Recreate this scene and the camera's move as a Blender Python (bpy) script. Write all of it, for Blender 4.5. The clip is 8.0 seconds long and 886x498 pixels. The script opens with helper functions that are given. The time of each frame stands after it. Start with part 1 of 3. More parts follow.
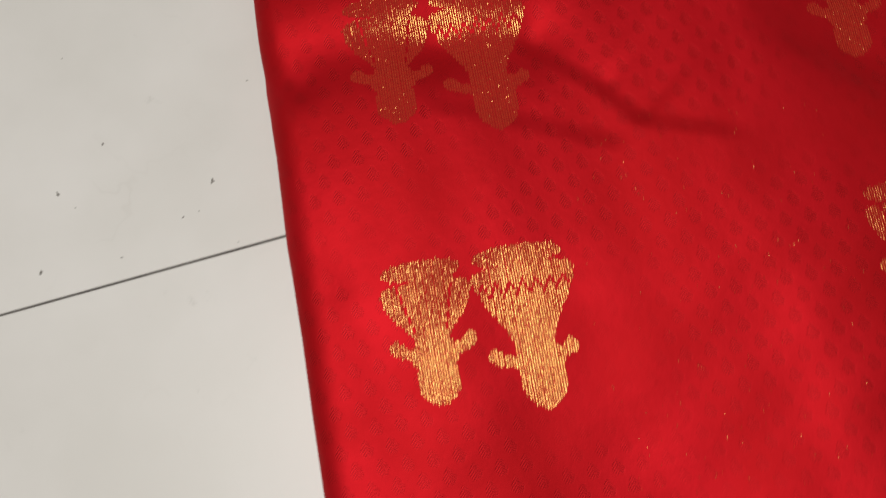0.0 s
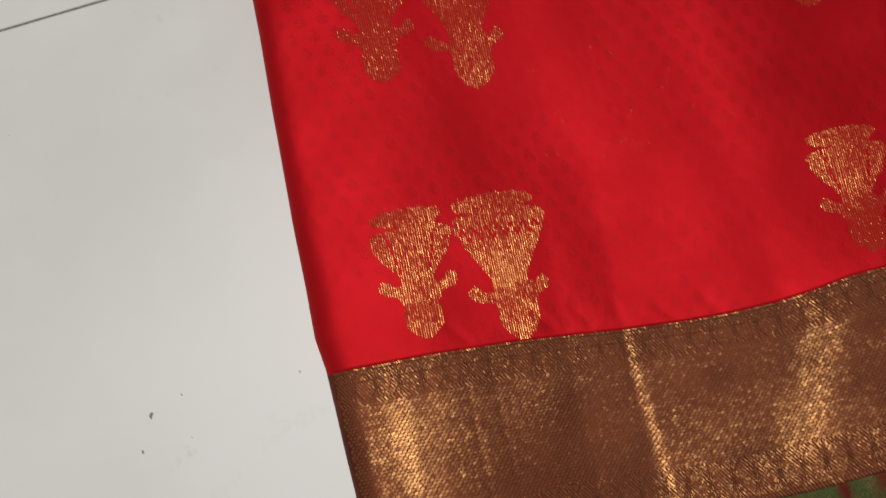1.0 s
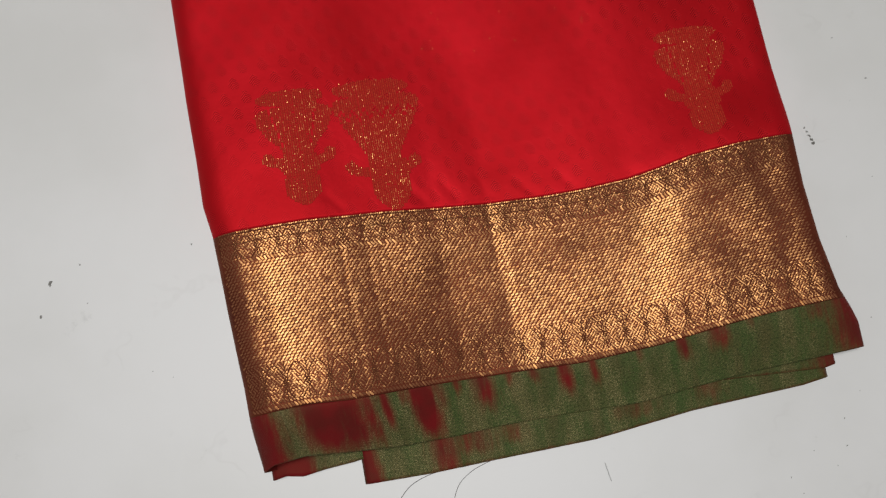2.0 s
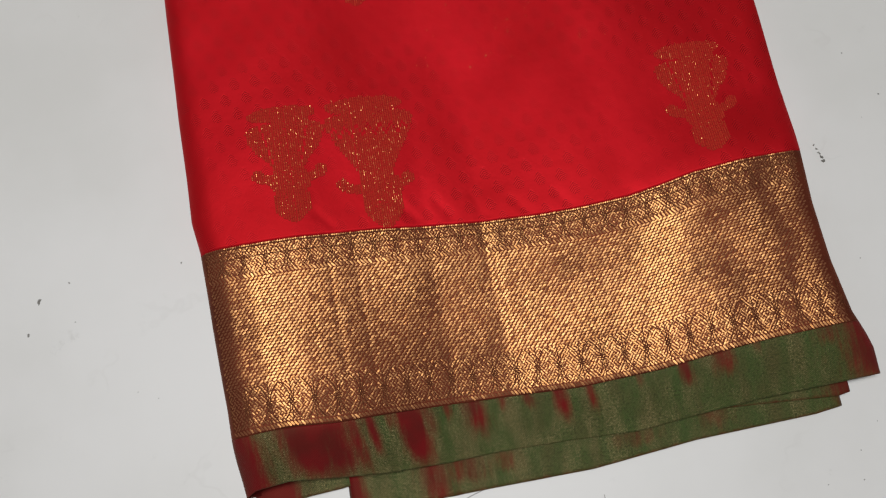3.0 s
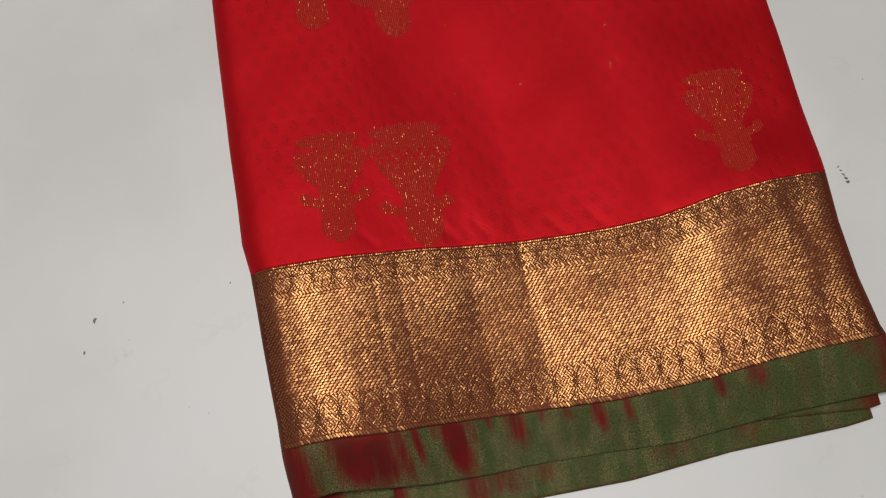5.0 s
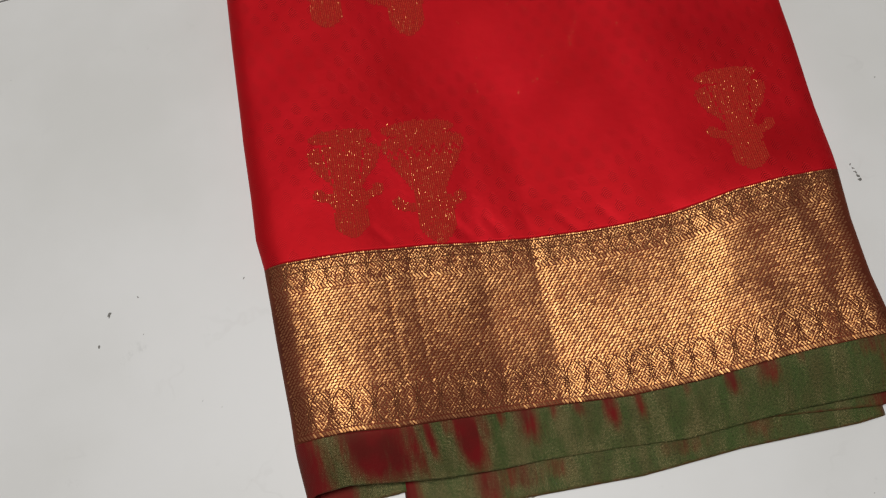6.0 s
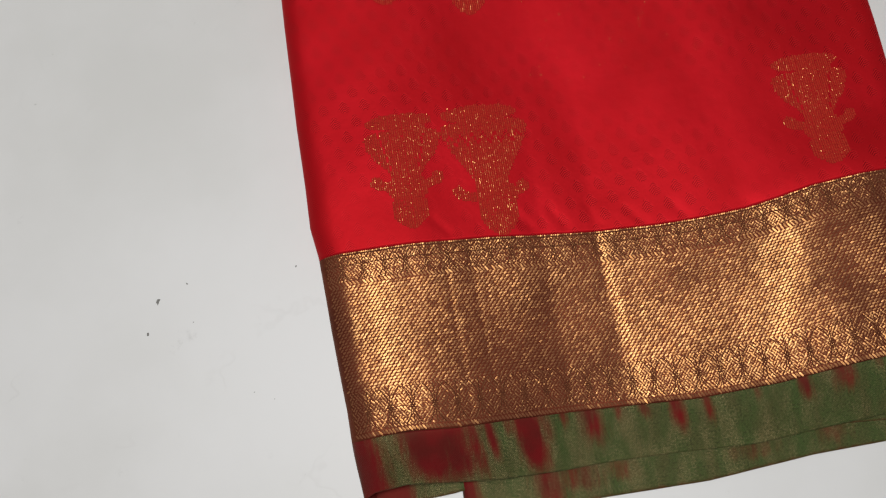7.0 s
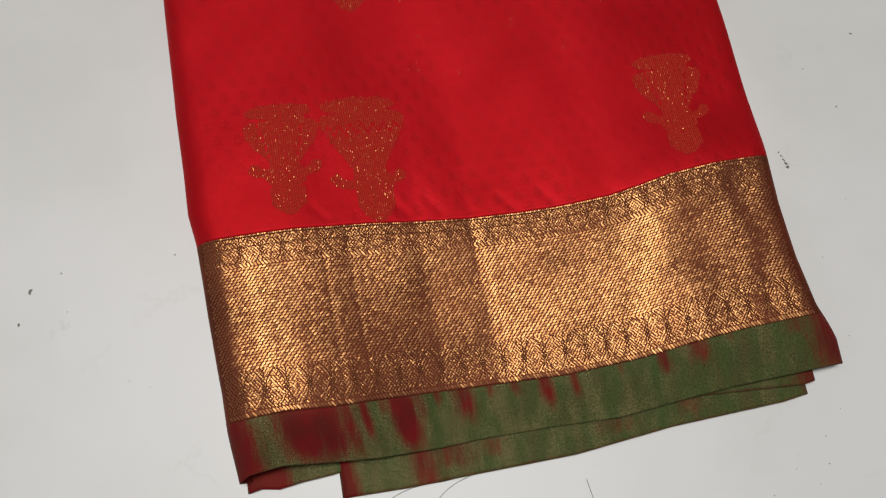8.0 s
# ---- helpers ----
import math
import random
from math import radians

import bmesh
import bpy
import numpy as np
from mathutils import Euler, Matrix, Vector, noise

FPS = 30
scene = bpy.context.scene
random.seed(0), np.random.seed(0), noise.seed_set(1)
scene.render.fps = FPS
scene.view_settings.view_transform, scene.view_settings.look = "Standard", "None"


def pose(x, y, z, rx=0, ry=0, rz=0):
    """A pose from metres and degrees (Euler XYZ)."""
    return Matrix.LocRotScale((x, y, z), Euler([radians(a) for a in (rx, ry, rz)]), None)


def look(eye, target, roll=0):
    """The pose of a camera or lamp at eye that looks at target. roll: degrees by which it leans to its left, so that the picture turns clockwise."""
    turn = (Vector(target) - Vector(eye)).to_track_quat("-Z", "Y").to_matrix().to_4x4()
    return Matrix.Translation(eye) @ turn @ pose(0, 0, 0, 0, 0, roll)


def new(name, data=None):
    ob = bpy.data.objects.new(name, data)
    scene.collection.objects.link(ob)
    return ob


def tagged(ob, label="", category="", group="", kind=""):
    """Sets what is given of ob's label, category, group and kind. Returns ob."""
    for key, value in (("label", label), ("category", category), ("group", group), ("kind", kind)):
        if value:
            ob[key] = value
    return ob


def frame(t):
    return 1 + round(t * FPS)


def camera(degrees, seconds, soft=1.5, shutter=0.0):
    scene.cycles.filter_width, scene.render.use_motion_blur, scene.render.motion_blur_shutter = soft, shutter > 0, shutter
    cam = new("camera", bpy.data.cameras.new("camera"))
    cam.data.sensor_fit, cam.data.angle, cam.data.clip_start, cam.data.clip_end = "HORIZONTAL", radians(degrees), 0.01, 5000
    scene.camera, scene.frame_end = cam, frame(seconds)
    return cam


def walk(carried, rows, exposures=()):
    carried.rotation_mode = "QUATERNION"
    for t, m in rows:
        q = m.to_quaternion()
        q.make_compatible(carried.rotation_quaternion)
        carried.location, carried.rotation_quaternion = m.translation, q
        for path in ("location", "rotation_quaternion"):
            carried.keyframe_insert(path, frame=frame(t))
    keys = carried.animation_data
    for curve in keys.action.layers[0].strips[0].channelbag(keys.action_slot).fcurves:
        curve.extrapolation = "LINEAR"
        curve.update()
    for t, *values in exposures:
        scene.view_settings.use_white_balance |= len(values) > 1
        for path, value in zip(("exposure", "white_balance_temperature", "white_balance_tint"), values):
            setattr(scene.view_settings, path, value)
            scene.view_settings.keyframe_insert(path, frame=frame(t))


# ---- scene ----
cam = camera(58.6, 8.0, soft=1.2, shutter=0.3)
ROWS = [
    (0, 0.0403, 0.1696, 0.4302, 10.57, 4.25, 3.32),
    (0.2, 0.0376, 0.1380, 0.4489, 10.01, 4.74, 1.74),
    (0.5, 0.0501, 0.0850, 0.4567, 8.88, 4.38, 2.35),
    (0.8, 0.0570, 0.0380, 0.4652, 7.95, 3.03, 2.31),
    (1, 0.0661, 0.0167, 0.4638, 6.99, 2.19, 2.08),
    (1.5, 0.0992, -0.0359, 0.4871, 8.33, 0.79, 2.27),
    (2, 0.1297, -0.0820, 0.4895, 9.71, 0.28, 2.45),
    (2.2, 0.1341, -0.0768, 0.4913, 10.25, 0.92, 2.52),
    (3.5, 0.1595, -0.0969, 0.4613, 13.27, 3.22, 3.46),
    (4, 0.1594, -0.0957, 0.4601, 12.83, 4.56, 1.94),
    (4.5, 0.1460, -0.0995, 0.4870, 14.44, 3.47, 2.54),
    (6, 0.1352, -0.1105, 0.4917, 15.41, 3.84, 3.47),
    (6.5, 0.1272, -0.1027, 0.4838, 14.10, 4.23, 3.65),
    (7, 0.1023, -0.0908, 0.4808, 12.75, 4.33, 4.63),
    (7.5, 0.1208, -0.1080, 0.4940, 14.56, 0.51, 4.46),
    (8, 0.1334, -0.1190, 0.4856, 15.02, -0.90, 3.02),
]
walk(cam, [(t, pose(x, y, z, rx, ry, rz)) for t, x, y, z, rx, ry, rz in ROWS],
     [(0.0, 0.06, 6700, 10), (0.5, -0.12, 6600, 10), (1.0, -0.05, 6500, 10), (2.0, -0.04, 6250, 10), (3.5, 0.0, 6250, 10), (4.5, -0.12, 6400, 10),
      (6.0, -0.06, 6350, 10), (7.0, 0.04, 6250, 10), (8.0, 0.0, 6350, 10)])

# ---- light ----
world = bpy.data.worlds.new("room_air")
scene.world = world
world.use_nodes = True
world.node_tree.nodes["Background"].inputs[0].default_value = (0.02, 0.02, 0.02, 1)
tube = bpy.data.lights.new("ceiling_tube", "AREA")
tube.shape, tube.size, tube.size_y, tube.energy, tube.color = "RECTANGLE", 1.2, 0.42, 56.5, (1.0, 0.975, 0.945)
new("ceiling_tube", tube).matrix_world = look((-0.05, 0.06, 2.62), (-0.05, 0.06, 0.0), 0)


# ---- materials ----
class Nodes:
    """A short way to write node materials."""

    def __init__(self, name):
        self.mat = bpy.data.materials.new(name)
        self.mat.use_nodes = True
        self.tree = self.mat.node_tree
        self.bsdf = self.tree.nodes["Principled BSDF"]

    def put(self, socket, value):
        if hasattr(value, "is_output"):
            self.tree.links.new(value, socket)
        else:
            socket.default_value = value

    def node(self, kind, **values):
        n = self.tree.nodes.new(kind)
        for key, value in values.items():
            setattr(n, key, value)
        return n

    def math(self, op, a, b=0.0, c=0.0):
        n = self.node("ShaderNodeMath", operation=op)
        for socket, value in zip(n.inputs, (a, b, c)):
            self.put(socket, value)
        return n.outputs[0]

    def noise(self, where, scale, detail=3.0, rough=0.55):
        n = self.node("ShaderNodeTexNoise")
        self.put(n.inputs["Vector"], where)
        n.inputs["Scale"].default_value = scale
        n.inputs["Detail"].default_value = detail
        n.inputs["Roughness"].default_value = rough
        return n.outputs["Fac"]

    def span(self, value, lo, hi, a=0.0, b=1.0):
        n = self.node("ShaderNodeMapRange", interpolation_type="SMOOTHSTEP")
        for socket, v in zip(n.inputs, (value, lo, hi, a, b)):
            self.put(socket, v)
        return n.outputs[0]

    def mix(self, fac, a, b):
        n = self.node("ShaderNodeMix", data_type="RGBA")
        for socket, v in ((n.inputs[0], fac), (n.inputs[6], a), (n.inputs[7], b)):
            self.put(socket, v)
        return n.outputs[2]

    def bump(self, height, strength, distance):
        n = self.node("ShaderNodeBump")
        self.put(n.inputs["Height"], height)
        n.inputs["Strength"].default_value, n.inputs["Distance"].default_value = strength, distance
        self.put(self.bsdf.inputs["Normal"], n.outputs[0])

    def uv(self):
        n = self.node("ShaderNodeUVMap", uv_map="UVMap").outputs[0]
        s = self.node("ShaderNodeSeparateXYZ")
        self.put(s.inputs[0], n)
        return n, s.outputs[0], s.outputs[1]

    def object(self):
        return self.node("ShaderNodeTexCoord").outputs["Object"]

    def random(self):
        return self.node("ShaderNodeObjectInfo").outputs["Random"]

    def island(self):
        return self.node("ShaderNodeNewGeometry").outputs["Random Per Island"]

    def set(self, **values):
        for key, value in values.items():
            self.put(self.bsdf.inputs[key.replace("_", " ")], value)
        return self.mat


def silk_red():
    n = Nodes("red_silk")
    uv, u, v = n.uv()
    # small woven hatch figures, each a leaning pair of chevron halves, in staggered rows
    row = n.math("FLOOR", n.math("DIVIDE", v, 0.0098))
    fu = n.math("FRACT", n.math("ADD", n.math("DIVIDE", u, 0.0128), n.math("MULTIPLY", row, 0.5)))
    fv = n.math("FRACT", n.math("DIVIDE", v, 0.0098))
    off = n.math("SUBTRACT", n.math("ADD", fu, n.math("MULTIPLY", n.math("SUBTRACT", fv, 0.5), 0.10)), 0.5)
    wide = n.math("SUBTRACT", 0.27, n.math("MULTIPLY", n.math("ABSOLUTE", n.math("SUBTRACT", fv, 0.40)), 0.40))
    inside = n.math("MULTIPLY", n.span(n.math("SUBTRACT", n.math("ABSOLUTE", off), wide), -0.03, 0.03, 1, 0),
                    n.span(n.math("ABSOLUTE", n.math("SUBTRACT", fv, 0.5)), 0.36, 0.46, 1, 0))
    slant = n.math("ADD", v, n.math("MULTIPLY", n.math("ABSOLUTE", off), 0.0120))
    hatch = n.span(n.math("SINE", n.math("MULTIPLY", slant, 2 * math.pi / 0.00150)), -0.35, 0.35)
    patchy = n.span(n.noise(uv, 9.0, 1.0), 0.36, 0.55, 0.25, 1.0)
    figure = n.math("MULTIPLY", n.math("MULTIPLY", inside, hatch), patchy)
    gaps = n.math("MULTIPLY", n.math("MULTIPLY", inside, n.math("SUBTRACT", 1.0, hatch)), patchy)
    fine = n.math("SINE", n.math("MULTIPLY", u, 2 * math.pi / 0.0007))
    cloud = n.noise(uv, 14.0, 4.0)
    base = n.mix(n.span(cloud, 0.3, 0.7), (0.405, 0.0064, 0.0095, 1), (0.465, 0.0074, 0.0128, 1))
    base = n.mix(n.math("MULTIPLY", figure, 0.64), base, (0.14, 0.002, 0.004, 1))
    base = n.mix(n.math("MULTIPLY", gaps, 0.60), base, (0.62, 0.014, 0.018, 1))
    height = n.math("ADD", n.math("MULTIPLY", fine, 0.03), n.math("ADD", n.math("MULTIPLY", figure, -0.5), n.noise(uv, 160.0, 3.0)))
    n.bump(height, 0.35, 0.0004)
    return n.set(Base_Color=base, Roughness=n.math("SUBTRACT", n.span(cloud, 0.3, 0.7, 0.56, 0.52), n.math("MULTIPLY", figure, 0.10)), Metallic=0.40,
                 Specular_IOR_Level=0.25, Specular_Tint=(1.0, 0.16, 0.20, 1))


def silk_green():
    n = Nodes("shot_green_silk")
    uv, u, v = n.uv()
    spot = n.node("ShaderNodeAttribute", attribute_name="maroon").outputs["Fac"]
    long = n.node("ShaderNodeMapping")
    n.put(long.inputs["Vector"], uv)
    long.inputs["Scale"].default_value = (260, 45, 1)
    ragged = n.math("MULTIPLY", n.math("SUBTRACT", n.noise(long.outputs[0], 1.0, 6.0, 0.72), 0.5), 1.1)
    red = n.span(n.math("ADD", spot, ragged), 0.05, 0.95)
    twill = n.span(n.math("SINE", n.math("MULTIPLY", n.math("ADD", u, v), 2 * math.pi / 0.0011)), -0.6, 0.6)
    # tan weave with glints painted into the green, denser to the left
    drape = n.node("ShaderNodeMapping")
    n.put(drape.inputs["Vector"], uv)
    drape.inputs["Scale"].default_value = (95, 30, 1)
    tan_zone = n.span(n.math("ADD", n.noise(drape.outputs[0], 1.0, 4.0, 0.6), n.math("MULTIPLY", n.math("SUBTRACT", 0.16, u), 0.5)), 0.28, 0.74)
    green = n.mix(n.span(n.noise(drape.outputs[0], 0.8, 4.0), 0.30, 0.72), (0.034, 0.072, 0.018, 1), (0.060, 0.058, 0.020, 1))
    green = n.mix(n.math("MULTIPLY", twill, n.span(tan_zone, 0.0, 1.0, 0.22, 0.75)), green, (0.200, 0.150, 0.066, 1))
    grain = n.span(n.noise(uv, 900.0, 1.0), 0.42, 0.7)
    green = n.mix(n.math("MULTIPLY", grain, 0.7), green, (0.020, 0.026, 0.011, 1))
    painted_glint = n.math("MULTIPLY", n.span(n.noise(uv, 1500.0, 1.0), 0.56, 0.68), n.span(tan_zone, 0.0, 1.0, 0.2, 0.8))
    green = n.mix(painted_glint, green, (0.36, 0.29, 0.14, 1))
    # maroon sheen that turns with the angle, painted here as fixed patches
    maroon = n.mix(n.span(n.noise(uv, 45.0, 2.0), 0.35, 0.65), (0.150, 0.008, 0.010, 1), (0.105, 0.011, 0.010, 1))
    base = n.mix(red, green, maroon)
    n.bump(n.math("ADD", twill, n.noise(uv, 300.0, 2.0)), 0.3, 0.0003)
    return n.set(Base_Color=base, Roughness=0.50, Specular_IOR_Level=0.08, Specular_Tint=(0.8, 1.0, 0.5, 1),
                 Sheen_Weight=0.03, Sheen_Tint=(0.7, 1, 0.4, 1))


def zari_ground():
    n = Nodes("zari_ground")
    uv, u, v = n.uv()
    rows = n.math("SINE", n.math("MULTIPLY", v, 2 * math.pi / 0.0011))
    grain = n.noise(uv, 700.0, 2.0)
    base = n.mix(n.span(n.noise(uv, 30.0, 3.0), 0.3, 0.7), (0.095, 0.022, 0.012, 1), (0.150, 0.034, 0.017, 1))
    n.bump(n.math("ADD", n.math("MULTIPLY", rows, 0.12), grain), 0.5, 0.0004)
    return n.set(Base_Color=base, Metallic=0.35, Roughness=0.50, Specular_IOR_Level=0.15, Specular_Tint=(1.0, 0.55, 0.2, 1))


def zari_thread(name, a, b, rough, core, share):
    """Flat metal strip wound on a dyed core: a tight gleam over a dull reddish ground."""
    n = Nodes(name)
    where, isle = n.object(), n.island()
    gleam = n.node("ShaderNodeBsdfAnisotropic", distribution="BECKMANN")
    n.put(gleam.inputs["Color"], n.mix(isle, a, b))
    n.put(gleam.inputs["Roughness"], n.math("ADD", n.math("MULTIPLY", isle, 0.05), rough))
    n.bump(n.noise(where, 900.0, 2.0), 0.12, 0.0003)
    n.tree.links.new(n.bsdf.inputs["Normal"].links[0].from_socket, gleam.inputs["Normal"])
    dull = n.set(Base_Color=core, Roughness=0.6, Specular_IOR_Level=0.12, Specular_Tint=(1.0, 0.5, 0.2, 1))
    both = n.node("ShaderNodeMixShader")
    both.inputs[0].default_value = share
    n.tree.links.new(n.bsdf.outputs[0], both.inputs[1])
    n.tree.links.new(gleam.outputs[0], both.inputs[2])
    n.tree.links.new(both.outputs[0], n.tree.nodes["Material Output"].inputs["Surface"])
    return dull


def tile_white():
    n = Nodes("glazed_tile")
    where = n.object()
    cloud = n.noise(where, 5.0, 5.0)
    base = n.mix(n.span(cloud, 0.32, 0.68), (0.635, 0.63, 0.605, 1), (0.705, 0.70, 0.685, 1))
    smear = n.math("MULTIPLY", n.span(n.noise(where, 38.0, 6.0, 0.7), 0.62, 0.78), n.span(n.noise(where, 7.0, 2.0), 0.48, 0.62))
    base = n.mix(n.math("MULTIPLY", smear, 0.45), base, (0.33, 0.33, 0.31, 1))
    vein = n.span(n.math("ABSOLUTE", n.math("SUBTRACT", n.noise(where, 9.0, 4.0, 0.6), 0.5)), 0.0, 0.012, 1, 0)
    vein = n.math("MULTIPLY", vein, n.span(n.noise(where, 16.0, 2.0), 0.52, 0.68))
    base = n.mix(n.math("MULTIPLY", vein, 0.09), base, (0.36, 0.34, 0.31, 1))
    base = n.mix(n.math("MULTIPLY", n.random(), 0.10), base, (0.60, 0.56, 0.47, 1))
    n.bump(n.noise(where, 60.0, 3.0), 0.03, 0.001)
    return n.set(Base_Color=base, Roughness=n.span(cloud, 0.3, 0.7, 0.42, 0.50), Specular_IOR_Level=0.65)


def plain(name, a, b, rough, scale, gloss=0.5):
    n = Nodes(name)
    where = n.object()
    fac = n.noise(where, scale, 5.0)
    n.bump(n.noise(where, scale * 12, 3.0), 0.15, 0.002)
    return n.set(Base_Color=n.mix(n.span(fac, 0.3, 0.7), (*a, 1), (*b, 1)), Roughness=rough, Specular_IOR_Level=gloss)


RED, GREEN, ZARI = silk_red(), silk_green(), zari_ground()
GOLD = zari_thread("gold_zari_thread", (0.25, 0.118, 0.037, 1), (0.49, 0.258, 0.098, 1), 0.33, (0.295, 0.106, 0.054, 1), 0.50)
UMBER = plain("dark_umber_thread", (0.08, 0.024, 0.011), (0.14, 0.045, 0.019), 0.8, 300.0, 0.05)
MOTIF = zari_thread("gold_motif_thread", (0.56, 0.32, 0.085, 1), (0.95, 0.62, 0.21, 1), 0.26, (0.55, 0.030, 0.018, 1), 0.30)
# darker red that stands in for shade between the motif's gold strips
MOTIF_GAP = plain("motif_gap_shade", (0.32, 0.011, 0.009), (0.38, 0.013, 0.010), 0.75, 400.0, 0.1)
TILE = tile_white()
GROUT = plain("dark_grout", (0.10, 0.09, 0.085), (0.16, 0.15, 0.14), 0.9, 40.0)
# dark grey for the unseen walls and ceiling, to keep bounced light low
DIM_ROOM = plain("dim_room_grey", (0.16, 0.155, 0.145), (0.20, 0.195, 0.18), 0.85, 3.0)
DIRT = plain("grey_dirt", (0.12, 0.115, 0.10), (0.27, 0.26, 0.24), 0.9, 90.0)
FIBRE = plain("dark_fibre", (0.05, 0.05, 0.045), (0.10, 0.09, 0.08), 0.8, 200.0)


# ---- helpers for meshes ----
def mesh_object(name, verts, faces, material, parent=None, smooth=True, uvs=None):
    me = bpy.data.meshes.new(name)
    me.from_pydata([tuple(map(float, v)) for v in verts], [], [tuple(map(int, f)) for f in faces])
    me.materials.append(material)
    if smooth:
        me.shade_smooth()
    if uvs is not None:
        layer = me.uv_layers.new(name="UVMap")
        loops = np.empty(len(me.loops), dtype=np.int32)
        me.loops.foreach_get("vertex_index", loops)
        layer.data.foreach_set("uv", np.asarray(uvs, dtype=np.float32)[loops].ravel())
    me.update()
    ob = new(name, me)
    ob.parent = parent
    return ob


def box_object(name, lo, hi, material, parent=None, bevel=0.0):
    bm = bmesh.new()
    bmesh.ops.create_cube(bm, size=1.0)
    for v in bm.verts:
        v.co = Vector([lo[k] if v.co[k] < 0 else hi[k] for k in range(3)])
    if bevel:
        bmesh.ops.bevel(bm, geom=bm.edges[:], offset=bevel, segments=1, affect="EDGES")
    me = bpy.data.meshes.new(name)
    bm.to_mesh(me)
    bm.free()
    me.materials.append(material)
    ob = new(name, me)
    ob.parent = parent
    return ob


# ---- the room ----
TILE_TURN, TILE_SIDE, JOINT = 18.25, 0.80, 0.0013
floor = tagged(box_object("floor", (-2.2, -2.2, -0.06), (2.2, 2.2, -0.0012), GROUT),
               "off-white glazed floor tiles with thin dark joints and specks of dirt", "floor", kind="structure")
for nm, lo, hi in (("wall_north", (-2.3, 2.2, -0.06), (2.3, 2.3, 2.7)), ("wall_south", (-2.3, -2.3, -0.06), (2.3, -2.2, 2.7)),
                   ("wall_east", (2.2, -2.2, -0.06), (2.3, 2.2, 2.7)), ("wall_west", (-2.3, -2.2, -0.06), (-2.2, 2.2, 2.7))):
    tagged(box_object(nm, lo, hi, DIM_ROOM), "plain dark grey wall, unseen, added to close the room and dim its bounce", "wall", kind="structure")
tagged(box_object("ceiling", (-2.3, -2.3, 2.7), (2.3, 2.3, 2.8), DIM_ROOM), "plain dark grey ceiling, unseen, added to close the room and dim its bounce", "ceiling", kind="structure")

# ---- the folded saree: its own axes run across (s) and along (q) the fold ----
TURN = 13.0
saree = tagged(new("folded_saree"), "folded red silk saree with gold zari border on white tiles", "saree")
saree.matrix_world = pose(0, 0, 0, 0, 0, TURN)
saree_end = 0.70


def smooth01(x):
    x = np.clip(x, 0, 1)
    return x * x * (3 - 2 * x)


_fine = np.linspace(-0.03, 0.37, 401)
_rough = np.interp(_fine, [-0.03, 0.0, 0.028, 0.044, 0.06, 0.12, 0.153, 0.18, 0.20, 0.22, 0.24, 0.26, 0.28, 0.30, 0.33, 0.37],
                   [0.0316, 0.0316, 0.0313, 0.0299, 0.0268, 0.0152, 0.0128, 0.0136, 0.0145, 0.0156, 0.0168, 0.0188, 0.0212, 0.0226, 0.0228, 0.0218])
_kernel = np.exp(-np.linspace(-2, 2, 11) ** 2)
_broad = np.exp(-np.linspace(-2, 2, 81) ** 2)
_gentle = np.convolve(np.pad(_rough, 40, mode="edge"), _broad / _broad.sum(), mode="valid")
_across = np.convolve(np.pad(_rough, 5, mode="edge"), _kernel / _kernel.sum(), mode="valid")


def left_edge(q):
    return np.interp(q, [-0.142, -0.125, -0.09, -0.043, 0.003, 0.022, 0.05, 0.09, 0.16, 0.20, 0.25, 0.30, 0.325, 0.34, 0.36, 0.40, 0.70],
                     [-0.0062, -0.0068, -0.0080, -0.0122, -0.0152, -0.0184, -0.0187, -0.0199, -0.0203, -0.0198, -0.0206, -0.0196, -0.0202, -0.0214, -0.0216, -0.021, -0.020])


def right_edge(q):
    return np.interp(q, [-0.14, -0.118, -0.096, -0.066, -0.03, 0.0, 0.04, 0.12, 0.70],
                     [0.3595, 0.3570, 0.3500, 0.3465, 0.3455, 0.3470, 0.3490, 0.3490, 0.347])


def border_top(s):
    return np.interp(s, [-0.02, 0.0, 0.045, 0.089, 0.12, 0.153, 0.19, 0.215, 0.2413, 0.26, 0.28, 0.31, 0.36],
                     [0.0005, 0.0010, 0.0008, -0.0008, -0.0032, -0.0060, -0.0080, -0.0082, -0.0071, -0.0045, -0.0008, 0.0014, 0.0016])


def border_bottom(s):
    return np.interp(s, [-0.02, 0.013, 0.03, 0.052, 0.09, 0.1157, 0.155, 0.19, 0.237, 0.278, 0.303, 0.36],
                     [-0.1082, -0.1063, -0.1060, -0.1078, -0.1080, -0.1085, -0.1100, -0.1116, -0.1098, -0.1054, -0.1035, -0.1016])


def hem_top(s):
    return np.interp(s, [-0.006, 0.0015, 0.021, 0.054, 0.076, 0.11, 0.134, 0.177, 0.22, 0.252, 0.288, 0.327, 0.357],
                     [-0.140, -0.1365, -0.1345, -0.1378, -0.1395, -0.140, -0.139, -0.1395, -0.141, -0.138, -0.1352, -0.134, -0.133])


